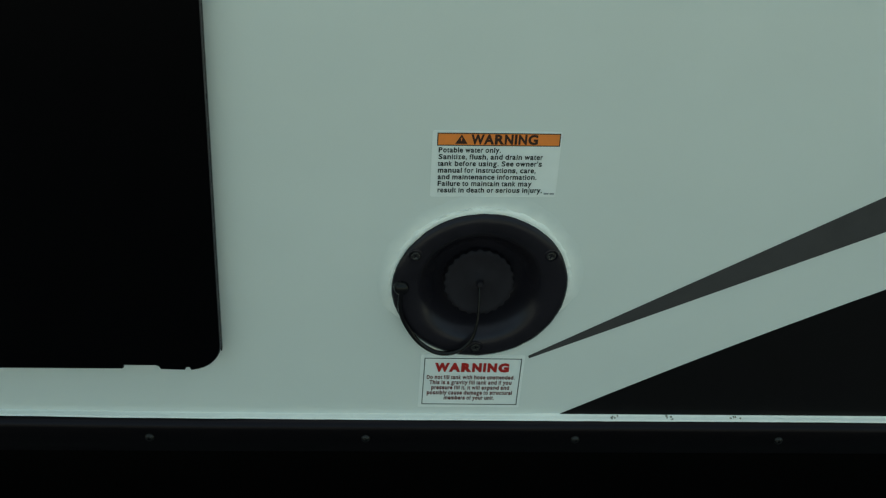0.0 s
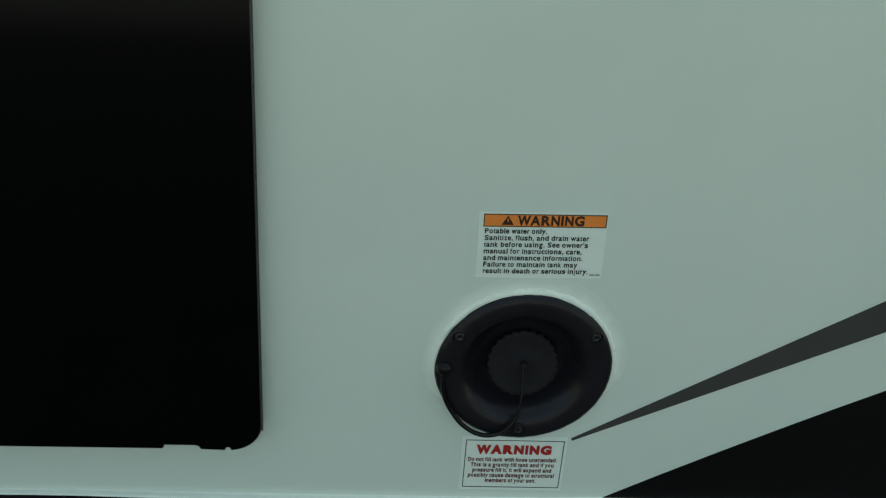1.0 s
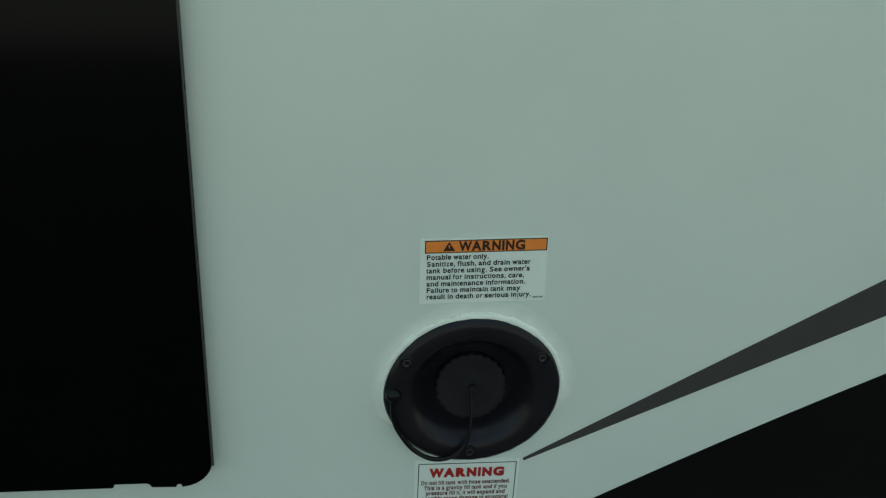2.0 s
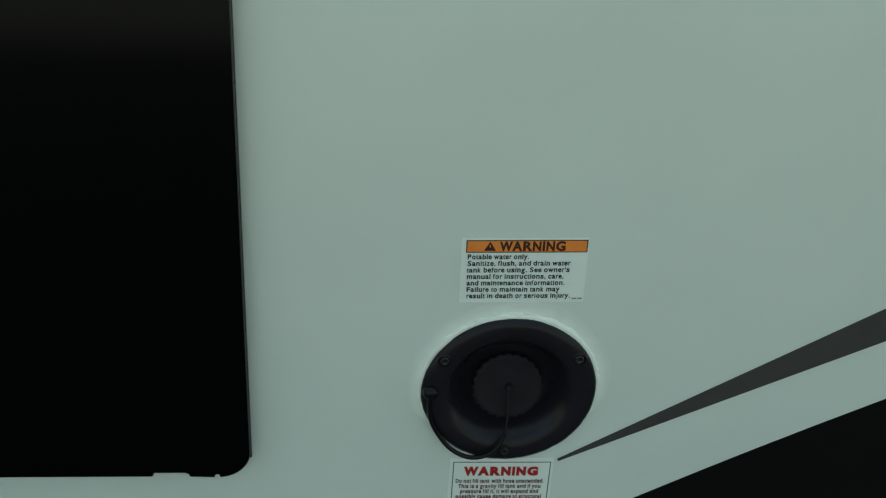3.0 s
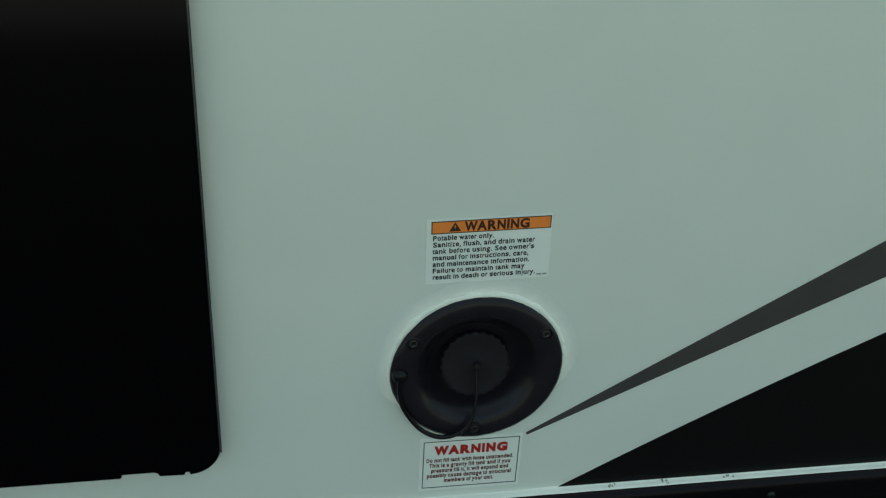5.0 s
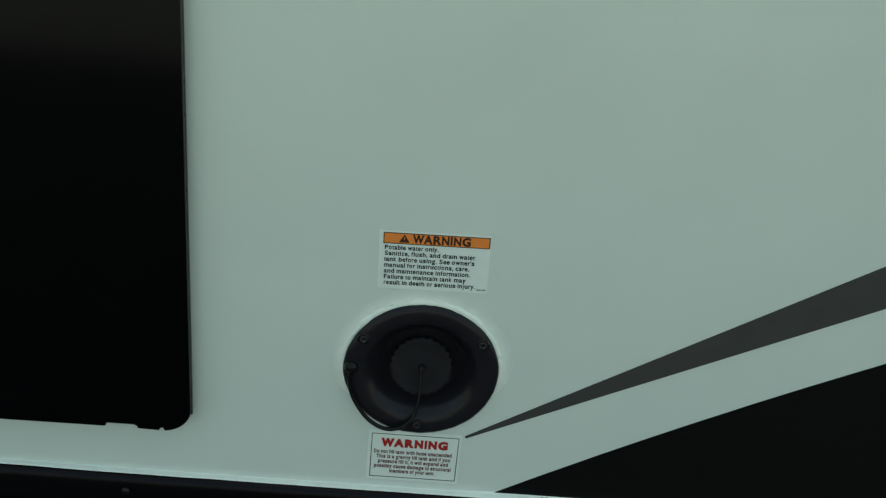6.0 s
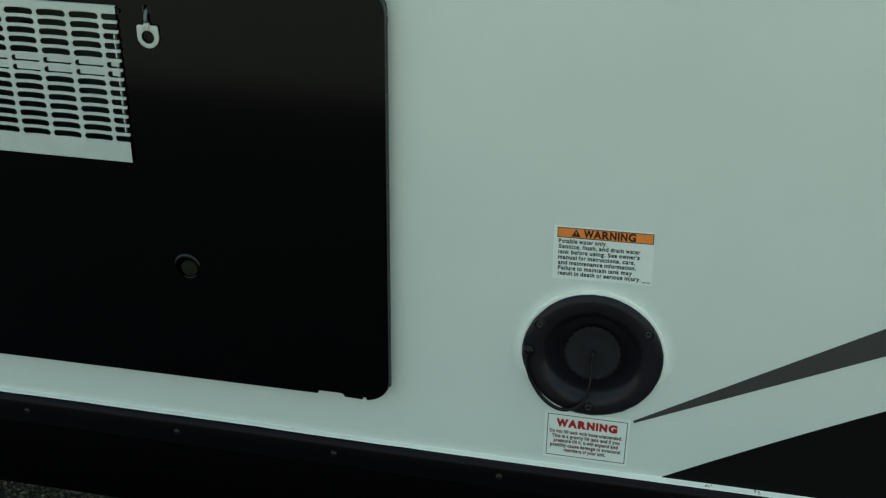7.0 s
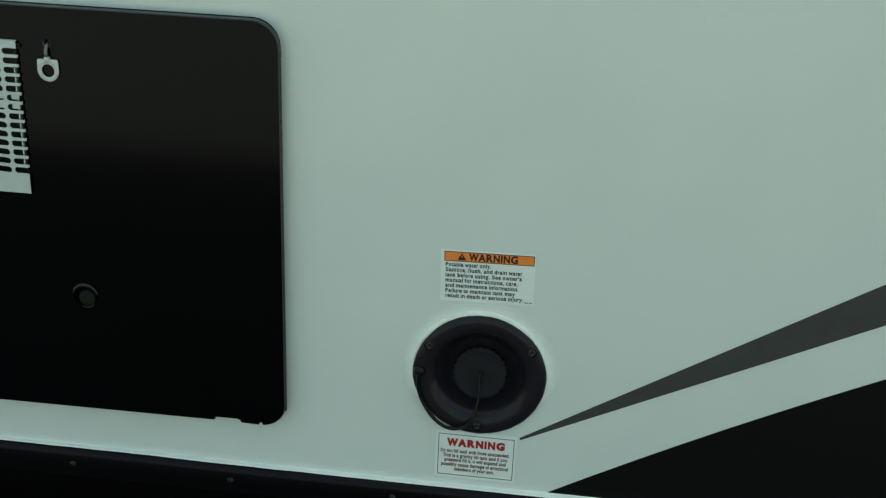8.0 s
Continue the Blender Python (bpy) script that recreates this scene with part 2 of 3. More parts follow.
def rounded(x0, x1, z0, z1, r, steps=6):
    """A rectangle's outline with round corners."""
    pts = []
    for cx, cz, a0 in ((x1 - r, z1 - r, 0), (x0 + r, z1 - r, 90), (x0 + r, z0 + r, 180), (x1 - r, z0 + r, 270)):
        for i in range(steps + 1):
            a = radians(a0 + 90 * i / steps)
            pts.append((cx + r * math.cos(a), cz + r * math.sin(a)))
    return pts


def ring(cx, cz, r, n=24):
    return [(cx + r * math.cos(2 * math.pi * i / n), cz + r * math.sin(2 * math.pi * i / n)) for i in range(n)]


def lathe(cx, cz, profile, n=64, tooth=None, closed=True):
    """A round body about an axis along y: profile rows of radius and depth."""
    bm = bmesh.new()
    rows = []
    for r, y in profile:
        row = []
        for i in range(n):
            a = 2 * math.pi * i / n
            k = r + (tooth(r, y, i) if tooth else 0.0)
            row.append(bm.verts.new((cx + k * math.cos(a), y, cz + k * math.sin(a))))
        rows.append(row)
    for a, b in zip(rows, rows[1:]):
        for i in range(n):
            bm.faces.new((a[i], a[(i + 1) % n], b[(i + 1) % n], b[i]))
    if closed:
        bm.faces.new(rows[-1])
    return bm


def sweep(points, radius, n=10, flat=1.0):
    """A round cord along points; radius may be a list."""
    bm = bmesh.new()
    pts = [Vector(p) for p in points]
    rads = radius if isinstance(radius, list) else [radius] * len(pts)
    rows = []
    for i, p in enumerate(pts):
        d = (pts[min(i + 1, len(pts) - 1)] - pts[max(i - 1, 0)]).normalized()
        side = d.cross(Vector((0, 1, 0)))
        side = side.normalized() if side.length > 1e-4 else Vector((1, 0, 0))
        up = side.cross(d).normalized()
        rows.append([bm.verts.new(p + (side * math.cos(2 * math.pi * k / n) + up * math.sin(2 * math.pi * k / n) * flat) * rads[i]) for k in range(n)])
    for a, b in zip(rows, rows[1:]):
        for k in range(n):
            bm.faces.new((a[k], a[(k + 1) % n], b[(k + 1) % n], b[k]))
    bm.faces.new(rows[0])
    bm.faces.new(rows[-1])
    return bm


def smooth_path(points, steps=8):
    """Catmull-Rom through points."""
    p = [Vector(q) for q in points]
    p = [2 * p[0] - p[1], *p, 2 * p[-1] - p[-2]]
    out = []
    for i in range(1, len(p) - 2):
        for k in range(steps):
            t = k / steps
            out.append(0.5 * (2 * p[i] + (p[i + 1] - p[i - 1]) * t + (2 * p[i - 1] - 5 * p[i] + 4 * p[i + 1] - p[i + 2]) * t**2 + (3 * p[i] - p[i - 1] - 3 * p[i + 1] + p[i + 2]) * t**3))
    out.append(p[-2])
    return out


def profile_run(profile, xs, wobble=None):
    """An extrusion along x of a closed profile of y and z."""
    bm = bmesh.new()
    rows = []
    for x in xs:
        rows.append([bm.verts.new((x, y + (wobble(x, k)[0] if wobble else 0), z + (wobble(x, k)[1] if wobble else 0))) for k, (y, z) in enumerate(profile)])
    m = len(profile)
    for a, b in zip(rows, rows[1:]):
        for k in range(m):
            bm.faces.new((a[k], a[(k + 1) % m], b[(k + 1) % m], b[k]))
    bm.faces.new(rows[0])
    bm.faces.new(rows[-1])
    return bm


def cross(cx, cz, arm, half, turn):
    """The outline of a cross recess."""
    pts = []
    for q in range(4):
        for u, v in ((arm, -half), (arm, half), (half, half)):
            a = radians(90 * q + turn)
            pts.append((cx + u * math.cos(a) - v * math.sin(a), cz + u * math.sin(a) + v * math.cos(a)))
    return pts


def pan_screw(cx, cz, y, r, depth=0.002, turn=0.0):
    """A pan head with a cross recess cut into it."""
    bm = plate(ring(cx, cz, r, 20), [cross(cx, cz, r * 0.62, r * 0.15, turn)], y - depth, y - depth * 0.1, r * 0.10)
    floor = lathe(cx, cz, [(r * 0.98, y), (r * 0.98, y - depth * 0.15)], 20)
    floor.faces.ensure_lookup_table()
    me = bpy.data.meshes.new("floor")
    floor.to_mesh(me)
    floor.free()
    bm.from_mesh(me)
    bpy.data.meshes.remove(me)
    return bm


def dome_screw(cx, cz, y, r, depth):
    """A domed head with a small square-edged recess in its middle."""
    return lathe(cx, cz, [(r, y), (r, y - depth * 0.3), (r * 0.86, y - depth * 0.68), (r * 0.6, y - depth * 0.93), (r * 0.36, y - depth), (r * 0.30, y - depth * 0.55), (r * 0.05, y - depth * 0.5)], 18)


ADVANCES = {"ijl .,I": 0.278, "'": 0.238, "ft": 0.333, "r": 0.389, "z": 0.5, "acekqsvxy": 0.556, "bdghnopu": 0.611, "w": 0.778, "m": 0.889, "TF": 0.611, "PS": 0.667, "ARND": 0.722, "G": 0.778, "W": 0.944}
BEARINGS = {"W": (0.0, -0.020), "A": (-0.020, -0.010), "R": (0.055, -0.030), "NI": (0.050, 0.050), "vwyxT": (0.006, 0.006), "ft": (0.015, 0.020), "r": (0.065, 0.010), "aces": (0.035, 0.035), "dgoq": (0.035, 0.060), "bp": (0.060, 0.035), "G": (0.030, 0.030)}


@functools.lru_cache(maxsize=None)
def glyph(letter, bold):
    """One letter of the built-in font as points and faces."""
    cu = bpy.data.curves.new("print", "FONT")
    cu.body, cu.size, cu.extrude, cu.offset, cu.resolution_u = letter, 1.0, 0.0, bold, 3
    tmp = new("print", cu)
    bpy.context.view_layer.update()
    me = bpy.data.meshes.new_from_object(tmp.evaluated_get(bpy.context.evaluated_depsgraph_get()))
    points, faces = [(v.co.x, v.co.y) for v in me.vertices], [tuple(p.vertices) for p in me.polygons]
    bpy.data.objects.remove(tmp)
    bpy.data.curves.remove(cu)
    bpy.data.meshes.remove(me)
    return points, faces


def words(text, x0, x1, z, height, front, bold=0.0):
    """A line of print as a thin mesh, in the widths of a plain bold grotesque: from x0 to x1 on the baseline z, with capitals of that height."""
    bm = bmesh.new()
    cap, low = max(y for _, y in glyph("I", 0.0)[0]), max(y for _, y in glyph("x", 0.0)[0])
    tall = 0.745 * cap
    advance = lambda c: next(w for chars, w in ADVANCES.items() if c in chars)
    k, x = (x1 - x0) / sum(advance(c) for c in text), x0
    for c in text:
        wide = advance(c)
        if c != " ":
            points, faces = glyph(c, bold)
            lo, hi = min(p[0] for p in points), max(p[0] for p in points)
            left, right = next((v for chars, v in BEARINGS.items() if c in chars), (0.060, 0.060))
            squeeze = (wide - left - right) / (hi - lo)
            vs = []
            for px, py in points:
                if c.islower():
                    py = py * tall / low if py <= low else tall + (py - low) * (cap - tall) / (cap - low)
                vs.append(bm.verts.new((x + (left + (px - lo) * squeeze) * k, front, z + py / cap * height)))
            for f in faces:
                bm.faces.new([vs[i] for i in f])
        x += wide * k
    return bm


def turned(bm, x, z, degrees):
    bmesh.ops.rotate(bm, verts=bm.verts, cent=(x, 0, z), matrix=Matrix.Rotation(-radians(degrees), 3, "Y"))
    return bm


# ---- the ground ----
g = bmesh.new()
bmesh.ops.create_grid(g, x_segments=60, y_segments=60, size=1.0)
for v in g.verts:
    v.co = (math.copysign(abs(v.co.x) ** 4, v.co.x) * 400, math.copysign(abs(v.co.y) ** 4, v.co.y) * 400, -DECK)
single("ground", g, GRAVEL, "grey-brown gravel yard under and around the trailer", "ground", kind="structure", smooth=0)


def gravel_bed(count, x0, x1, y0, y1):
    rng = np.random.default_rng(4)
    base = bmesh.new()
    bmesh.ops.create_icosphere(base, subdivisions=1, radius=1.0)
    vs, fs = np.array([v.co[:] for v in base.verts]), np.array([[v.index for v in f.verts] for f in base.faces])
    base.free()
    co, faces = [], []
    for i in range(count):
        size = rng.uniform(0.0026, 0.0062) * (1.9 if rng.random() < 0.06 else 1.0)
        a = rng.uniform(0, 2 * math.pi)
        k = vs * (1 + rng.uniform(-0.22, 0.22, (len(vs), 1))) * size * np.array([rng.uniform(0.8, 1.4), rng.uniform(0.7, 1.1), rng.uniform(0.5, 0.8)])
        k = k @ np.array([[math.cos(a), -math.sin(a), 0], [math.sin(a), math.cos(a), 0], [0, 0, 1]])
        co.append(k + (rng.uniform(x0, x1), rng.uniform(y0, y1), size * 0.25))
        faces.append(fs + i * len(vs))
    me = bpy.data.meshes.new("gravel")
    me.from_pydata(np.concatenate(co).tolist(), [], np.concatenate(faces).tolist())
    me.materials.append(STONE)
    return tagged(new("gravel", me), "loose grey-brown gravel stones on the ground", "gravel", kind="stuff")


gravel_bed(20000, -1.6, -0.35, 0.25, 1.15)

# ---- the trailer ----
XL, XR, TOP, DEEP = -5.2, 4.2, 2.27, 2.4
HATCH = (-1.049, -0.228, -0.1178, 0.3722)
DISH = (0.0, -0.0299)
trailer = thing("travel_trailer", 0, DEEP / 2, -DECK, "white fibreglass travel trailer with black and grey graphics", "trailer")
opening = rounded(HATCH[0] + 0.02, HATCH[1] - 0.02, HATCH[2] + 0.02, HATCH[3] - 0.02, 0.02)
side_wall = part("side_wall", plate([(XL, -0.2), (XR, -0.2), (XR, TOP), (XL, TOP)], [opening, ring(*DISH, 0.066, 48)], 0.0, 0.045), GELCOAT, trailer, "white gelcoat side wall", 0)
# Unseen walls, roof and underfloor, added to close the body and block light.
part("far_wall", box(XL, XR, DEEP - 0.045, DEEP, -0.2, TOP), GELCOAT, trailer)
part("end_wall", box(XL, XL + 0.045, 0.047, DEEP - 0.047, -0.2, TOP), GELCOAT, trailer)
part("end_wall", box(XR - 0.045, XR, 0.047, DEEP - 0.047, -0.2, TOP), GELCOAT, trailer)
part("roof", box(XL, XR, 0.0, DEEP, TOP + 0.002, TOP + 0.06, 0.02), GELCOAT, trailer)
part("underfloor", box(XL + 0.05, XR - 0.05, 0.05, DEEP - 0.05, -0.24, -0.19), SKIRT_BLACK, trailer, "unseen black underfloor that blocks light")

# graphics on the wall
TIP, GRAY = (0.0905, -0.1831), (0.0519, -0.1111)
edge = [(TIP[0] + d, TIP[1] + 0.595 * d - 0.15 * d * d) for d in [1.3 * i / 26 for i in range(27)]]
part("black_graphic", plate([*edge, (edge[-1][0], TIP[1])], [], -0.0006, -0.0001), BLACK_VINYL, side_wall, "black wedge-shaped vinyl graphic", 0)
end = 1.35
part("grey_stripe", plate([(GRAY[0], GRAY[1] + 0.0005), (GRAY[0] + 0.001, GRAY[1] - 0.0022), (GRAY[0] + end, GRAY[1] + 0.494 * end), (GRAY[0] + end, GRAY[1] + 0.627 * end)], [], -0.0006, -0.0001), GREY_VINYL, side_wall, "dark grey tapering vinyl stripe", 0)

# lower trim, its sealant and its screws


def rise(x):
    """The rail was fitted a little higher towards the hatch, and waves slightly."""
    k = max(0.0, min(1.0, (-0.22 - x) / 0.28))
    return 0.0017 * k * k * (3 - 2 * k) + 0.0005 * noise.noise((x * 6, 0.4, 2.2)) + 0.0002 * noise.noise((x * 23, 1.4, 0.2))


xs = [XL, *[-1.4 + 2.6 * i / 200 for i in range(201)], XR]
lower_trim = part("lower_trim", profile_run([(0.002, -0.1862), (-0.0042, -0.1864), (-0.0082, -0.1873), (-0.0110, -0.1892), (-0.0125, -0.1918), (-0.0130, -0.1950), (-0.0130, -0.2225), (-0.0115, -0.2240), (0.002, -0.2245)], xs, lambda x, k: (0.0, rise(x) if k < 6 else 0.0)), TRIM_BLACK, trailer, "black extruded lower trim rail", 50)


def bead_wobble(x, k):
    """Full over the graphic, drawn down to a thin fillet towards the hatch."""
    n1, n2 = noise.noise((x * 9, k * 0.3, 3.1)), noise.noise((x * 35, k * 0.4, 7.7))
    thin = max(0.0, min(1.0, (0.085 - x) / 0.05))
    up = (-0.0022, -0.0014, -0.0007, -0.0002, 0.0, 0.0, 0.0, 0.0)[k] * thin
    ragged = (0.0, 0.0002, 0.0003, 0.0003, 0.0003, 0.0004, 0.0, 0.0)[k]
    return ragged * (n1 + 0.4 * n2) * 0.6, up + rise(x) + ragged * (n1 + 0.5 * n2)


bead_xs = [-1.2 + 2.2 * i / 900 for i in range(901)]
bead = part("sealant_bead", profile_run([(0.0003, -0.1820), (-0.0005, -0.1834), (-0.0014, -0.1844), (-0.0030, -0.1851), (-0.0058, -0.1855), (-0.0064, -0.1868), (0.001, -0.1880), (0.001, -0.1822)], bead_xs, bead_wobble), SEALANT, lower_trim, "uneven white sealant bead", 75)
for cx, spread, count in ((0.1445, 0.004, 5), (0.1960, 0.006, 6), (0.2640, 0.006, 6)):
    for _ in range(count):
        px, pz = cx + random.uniform(-spread, spread), -0.1845 + random.uniform(-0.0011, 0.0009)
        front = -0.0022 - 0.0036 * (-0.1842 - pz) / 0.0015 if pz < -0.1842 else -0.0020
        w, h = random.uniform(0.0004, 0.0013), random.uniform(0.0003, 0.0008)
        bm = lathe(px, pz, [(1.0, front + 0.0012), (0.9, front - 0.0004), (0.3, front - 0.0006)], 8)
        for v in bm.verts:
            v.co.x, v.co.z = px + (v.co.x - px) * w * random.uniform(0.7, 1.2), pz + (v.co.z - pz) * h * random.uniform(0.7, 1.2)
        part("grime_speck", bm, GRIME, bead, "dark speck of grime")
for i in range(-6, 7):
    cx = -0.0969 + 0.2032 * i
    bm = dome_screw(cx, -0.2046, -0.0128, 0.0044, 0.0028)
    part("trim_screw", bm, DARK_SCREW, lower_trim)
for jx in (XL + 0.8, XR - 0.8):
    for jy in (0.35, DEEP - 0.35):
        part("jack_leg", box(jx - 0.04, jx + 0.04, jy - 0.04, jy + 0.04, -DECK + 0.02, -0.24, 0.005), TRIM_BLACK, trailer)
        part("jack_foot", box(jx - 0.1, jx + 0.1, jy - 0.1, jy + 0.1, -DECK, -DECK + 0.02, 0.004), TRIM_BLACK, trailer)
part("skirt", box(XL, XR, -0.0085, 0.002, -0.330, -0.2248, 0.0012), SKIRT_BLACK, trailer, "flat black lower skirt panel")
# Unseen far and end skirts, added to keep light off the gravel underneath.
part("skirt", box(XL, XR, DEEP - 0.012, DEEP, -0.330, -0.202), SKIRT_BLACK, trailer)
for ex in (XL, XR - 0.012):
    part("skirt", box(ex, ex + 0.012, 0.004, DEEP - 0.014, -0.330, -0.202), SKIRT_BLACK, trailer)

# ---- water fill dish ----
dish_thing = thing("water_fill_dish", DISH[0], 0, DISH[1], "round black plastic water fill dish screwed to the white wall", "water inlet")


def rim_shape(r, y, i):
    """The moulded rim is flattened beside its upper screws and by the anchor, and was trimmed by hand."""
    if r < 0.058:
        return 0.0
    a = 360 * i / 192
    flat = sum(d * math.exp(-(((a - c + 180) % 360 - 180) / w) ** 2) for c, w, d in ((146, 17, -0.0018), (118, 10, -0.0007), (186, 9, 0.0007), (52, 14, -0.0005)))
    u = radians(a)
    ragged = 0.0004 * noise.noise((math.cos(u) * 9, math.sin(u) * 9, 2.0)) + 0.0002 * noise.noise((math.cos(u) * 30, math.sin(u) * 30, 6.0))
    return (flat + ragged) * min(1.0, (r - 0.058) / 0.016)


part("dish", lathe(*DISH, [(0.0776, 0.001), (0.0780, -0.0022), (0.0774, -0.0044), (0.0749, -0.0060), (0.0700, -0.0067), (0.0640, -0.0066), (0.0595, -0.0058), (0.0560, -0.0040), (0.0530, -0.0010), (0.0500, 0.0035), (0.0470, 0.0085), (0.0435, 0.0135), (0.0395, 0.0172), (0.0345, 0.0190), (0.0100, 0.0195)], 192, rim_shape), DISH_PLASTIC, dish_thing, "", 60)


def teeth(r, y, i):
    if r < 0.0288:
        return 0.0
    return 0.0009 if i % 4 in (0, 1) else -0.0004


CAP = (0.0, -0.0315)


def tipped(bm):
    """The spout, and the cap with it, leans back a little."""
    bmesh.ops.rotate(bm, verts=bm.verts, cent=(CAP[0], 0.0056, CAP[1]), matrix=Matrix.Rotation(radians(-13), 3, "X"))
    return bm


cap = part("cap", tipped(lathe(*CAP, [(0.0312, 0.0290), (0.0312, 0.0085), (0.0306, 0.0064), (0.0292, 0.0056), (0.0270, 0.0056), (0.0258, 0.0060), (0.0080, 0.0064), (0.0070, 0.0058), (0.0010, 0.0056)], 96, teeth)), CAP_PLASTIC, dish_thing, "dark grey round cap with a ribbed edge", 35)
part("cap_post", tipped(lathe(CAP[0] + 0.0008, CAP[1], [(0.0036, 0.0062), (0.0034, 0.0022), (0.0026, 0.0008), (0.0008, 0.0004)], 18)), CAP_PLASTIC, cap)
for cx, cz in ((-0.0592, 0.0056), (0.0586, 0.0082), (0.0008, -0.0957)):
    part("screw_seat", lathe(cx, cz, [(0.0068, -0.0060), (0.0064, -0.0072), (0.0056, -0.0074), (0.0050, -0.0062), (0.0010, -0.0060)], 24), DISH_PLASTIC, dish_thing)
    part("dish_screw", pan_screw(cx, cz, -0.0058, 0.0040, 0.0022, 20 + 900 * cx), SCREW_STEEL, dish_thing, "blackened steel screw")
part("tether_anchor", lathe(-0.0700, -0.0285, [(0.0072, -0.0046), (0.0069, -0.0082), (0.0058, -0.0108), (0.0038, -0.0121), (0.0010, -0.0125)], 20), CABLE_PLASTIC, dish_thing)
loop = smooth_path([(0.0002, 0.0030, -0.034), (0.0005, -0.0030, -0.048), (-0.0002, -0.0075, -0.0655), (-0.0042, -0.0105, -0.0832), (-0.0161, -0.0115, -0.0964), (-0.0336, -0.0100, -0.0998), (-0.0512, -0.0090, -0.0888), (-0.0650, -0.0094, -0.0668), (-0.0702, -0.0105, -0.0480), (-0.0704, -0.0110, -0.0290)], 8)
part("tether", sweep(loop, [0.0007 + 0.0015 * min(1.0, i / 36) for i in range(len(loop))], 10), CABLE_PLASTIC, dish_thing, "glossy black plastic cap tether")
# sealant squeezed out round the rim, wiped thin over the wall above it
steps = 480
ringed, thick, film = [], [], []
for i in range(steps + 1):
    a = radians(-25 + 238 * i / steps)
    n1, n2 = noise.noise((math.cos(a) * 4, math.sin(a) * 4, 1.3)), noise.noise((math.cos(a) * 16, math.sin(a) * 16, 5.3))
    n3 = noise.noise((math.cos(a) * 40, math.sin(a) * 40, 9.1))
    high = max(0.0, math.sin(a)) ** 0.7
    ends = max(0.15, min(1.0, i / 40, (steps - i) / 40))
    r = 0.0788 + 0.0008 * n2 + 0.0002 * n3
    ringed.append((DISH[0] + r * math.cos(a), -0.0008, DISH[1] + r * math.sin(a)))
    thick.append(max(0.0005, 0.0017 + 0.0021 * high + 0.0008 * n1 + 0.0006 * n2 + 0.0001 * n3) * ends)
    film.append((a, (0.0130 + 0.0045 * high + 0.0030 * n1 + 0.0012 * n2) * ends))
part("rim_sealant", sweep(ringed, thick, 14, 0.6), SEALANT, dish_thing, "ragged white sealant bead round the rim", 60)
bm = bmesh.new()
lines = []
for a, w in film:
    lines.append([bm.verts.new((DISH[0] + r * math.cos(a), y, DISH[1] + r * math.sin(a))) for r, y in ((0.0760, 0.0002), (0.0765, -0.0016), (0.0772 + w * 0.35, -0.0011), (0.0772 + w * 0.7, -0.0005), (0.0772 + w, -0.00005), (0.0772 + w, 0.0002))])
for p, q in zip(lines, lines[1:]):
    for k in range(5):
        bm.faces.new((p[k], p[k + 1], q[k + 1], q[k]))
part("sealant_film", bm, thinning_film("wiped_sealant_film", (0.90, 0.88, 0.845), (0.727, 0.727, 0.708), DISH[0], DISH[1] + DECK, 0.079, 0.0935), dish_thing, "thin wiped film of sealant", 60)

# ragged ridges where the bead was smeared over the top of the rim
for a0, a1, r0, fat in ((76, 95, 0.0826, 0.0007), (97, 109, 0.0820, 0.0006), (44, 58, 0.0815, 0.0005), (112, 121, 0.0824, 0.0005)):
    ridge, width = [], []
    for i in range(41):
        a = radians(a0 + (a1 - a0) * i / 40)
        n1 = noise.noise((a * 30, r0 * 900, 4.4))
        r = r0 + 0.0009 * n1
        ridge.append((DISH[0] + r * math.cos(a), -0.0016, DISH[1] + r * math.sin(a)))
        width.append(max(0.00015, fat * (1 + 0.8 * noise.noise((a * 70, 3.3, 1.0)))) * min(1.0, 0.2 + i / 6, 0.2 + (40 - i) / 6))
    part("sealant_ridge", sweep(ridge, width, 8, 1.2), SEALANT, dish_thing)

# ---- warning labels ----
upper = thing("warning_label", 0.0, 0, 0.094, "white warning label with an orange header and black print", "label", "warning labels on the wall")
TILT = 1.13
LX, LZ = -0.0470, 0.1235
FRONT = -0.0009


def on_upper(name, bm, mat, parent, label=""):
    return part(name, turned(bm, LX, LZ, TILT), mat, parent, label, 0)


sheet = on_upper("sheet", plate(rounded(LX - 0.0040, LX + 0.1020, LZ - 0.0612, LZ + 0.0018, 0.0015, 3), [], -0.0005, -0.0001), PAPER, upper)
on_upper("header_border", plate([(LX, LZ - 0.0120), (LX + 0.1010, LZ - 0.0120), (LX + 0.1010, LZ), (LX, LZ)], [[(LX + 0.0008, LZ - 0.0112), (LX + 0.1002, LZ - 0.0112), (LX + 0.1002, LZ - 0.0008), (LX + 0.0008, LZ - 0.0008)]], -0.0008, -0.0006), INK, sheet, "thin black border")
on_upper("header", plate([(LX + 0.0008, LZ - 0.0112), (LX + 0.1002, LZ - 0.0112), (LX + 0.1002, LZ - 0.0008), (LX + 0.0008, LZ - 0.0008)], [], -0.0007, -0.0006), ORANGE, sheet, "orange header band")
on_upper("header_word", words("WARNING", LX + 0.0276, LX + 0.0828, LZ - 0.0100, 0.0083, FRONT, 0.044), HEADER_INK, sheet, "black word WARNING")
on_upper("hazard_triangle", plate([(LX + 0.0147, LZ - 0.0101), (LX + 0.0248, LZ - 0.0101), (LX + 0.01975, LZ - 0.0014)], [], FRONT, -0.0008), HEADER_INK, sheet, "black hazard triangle")
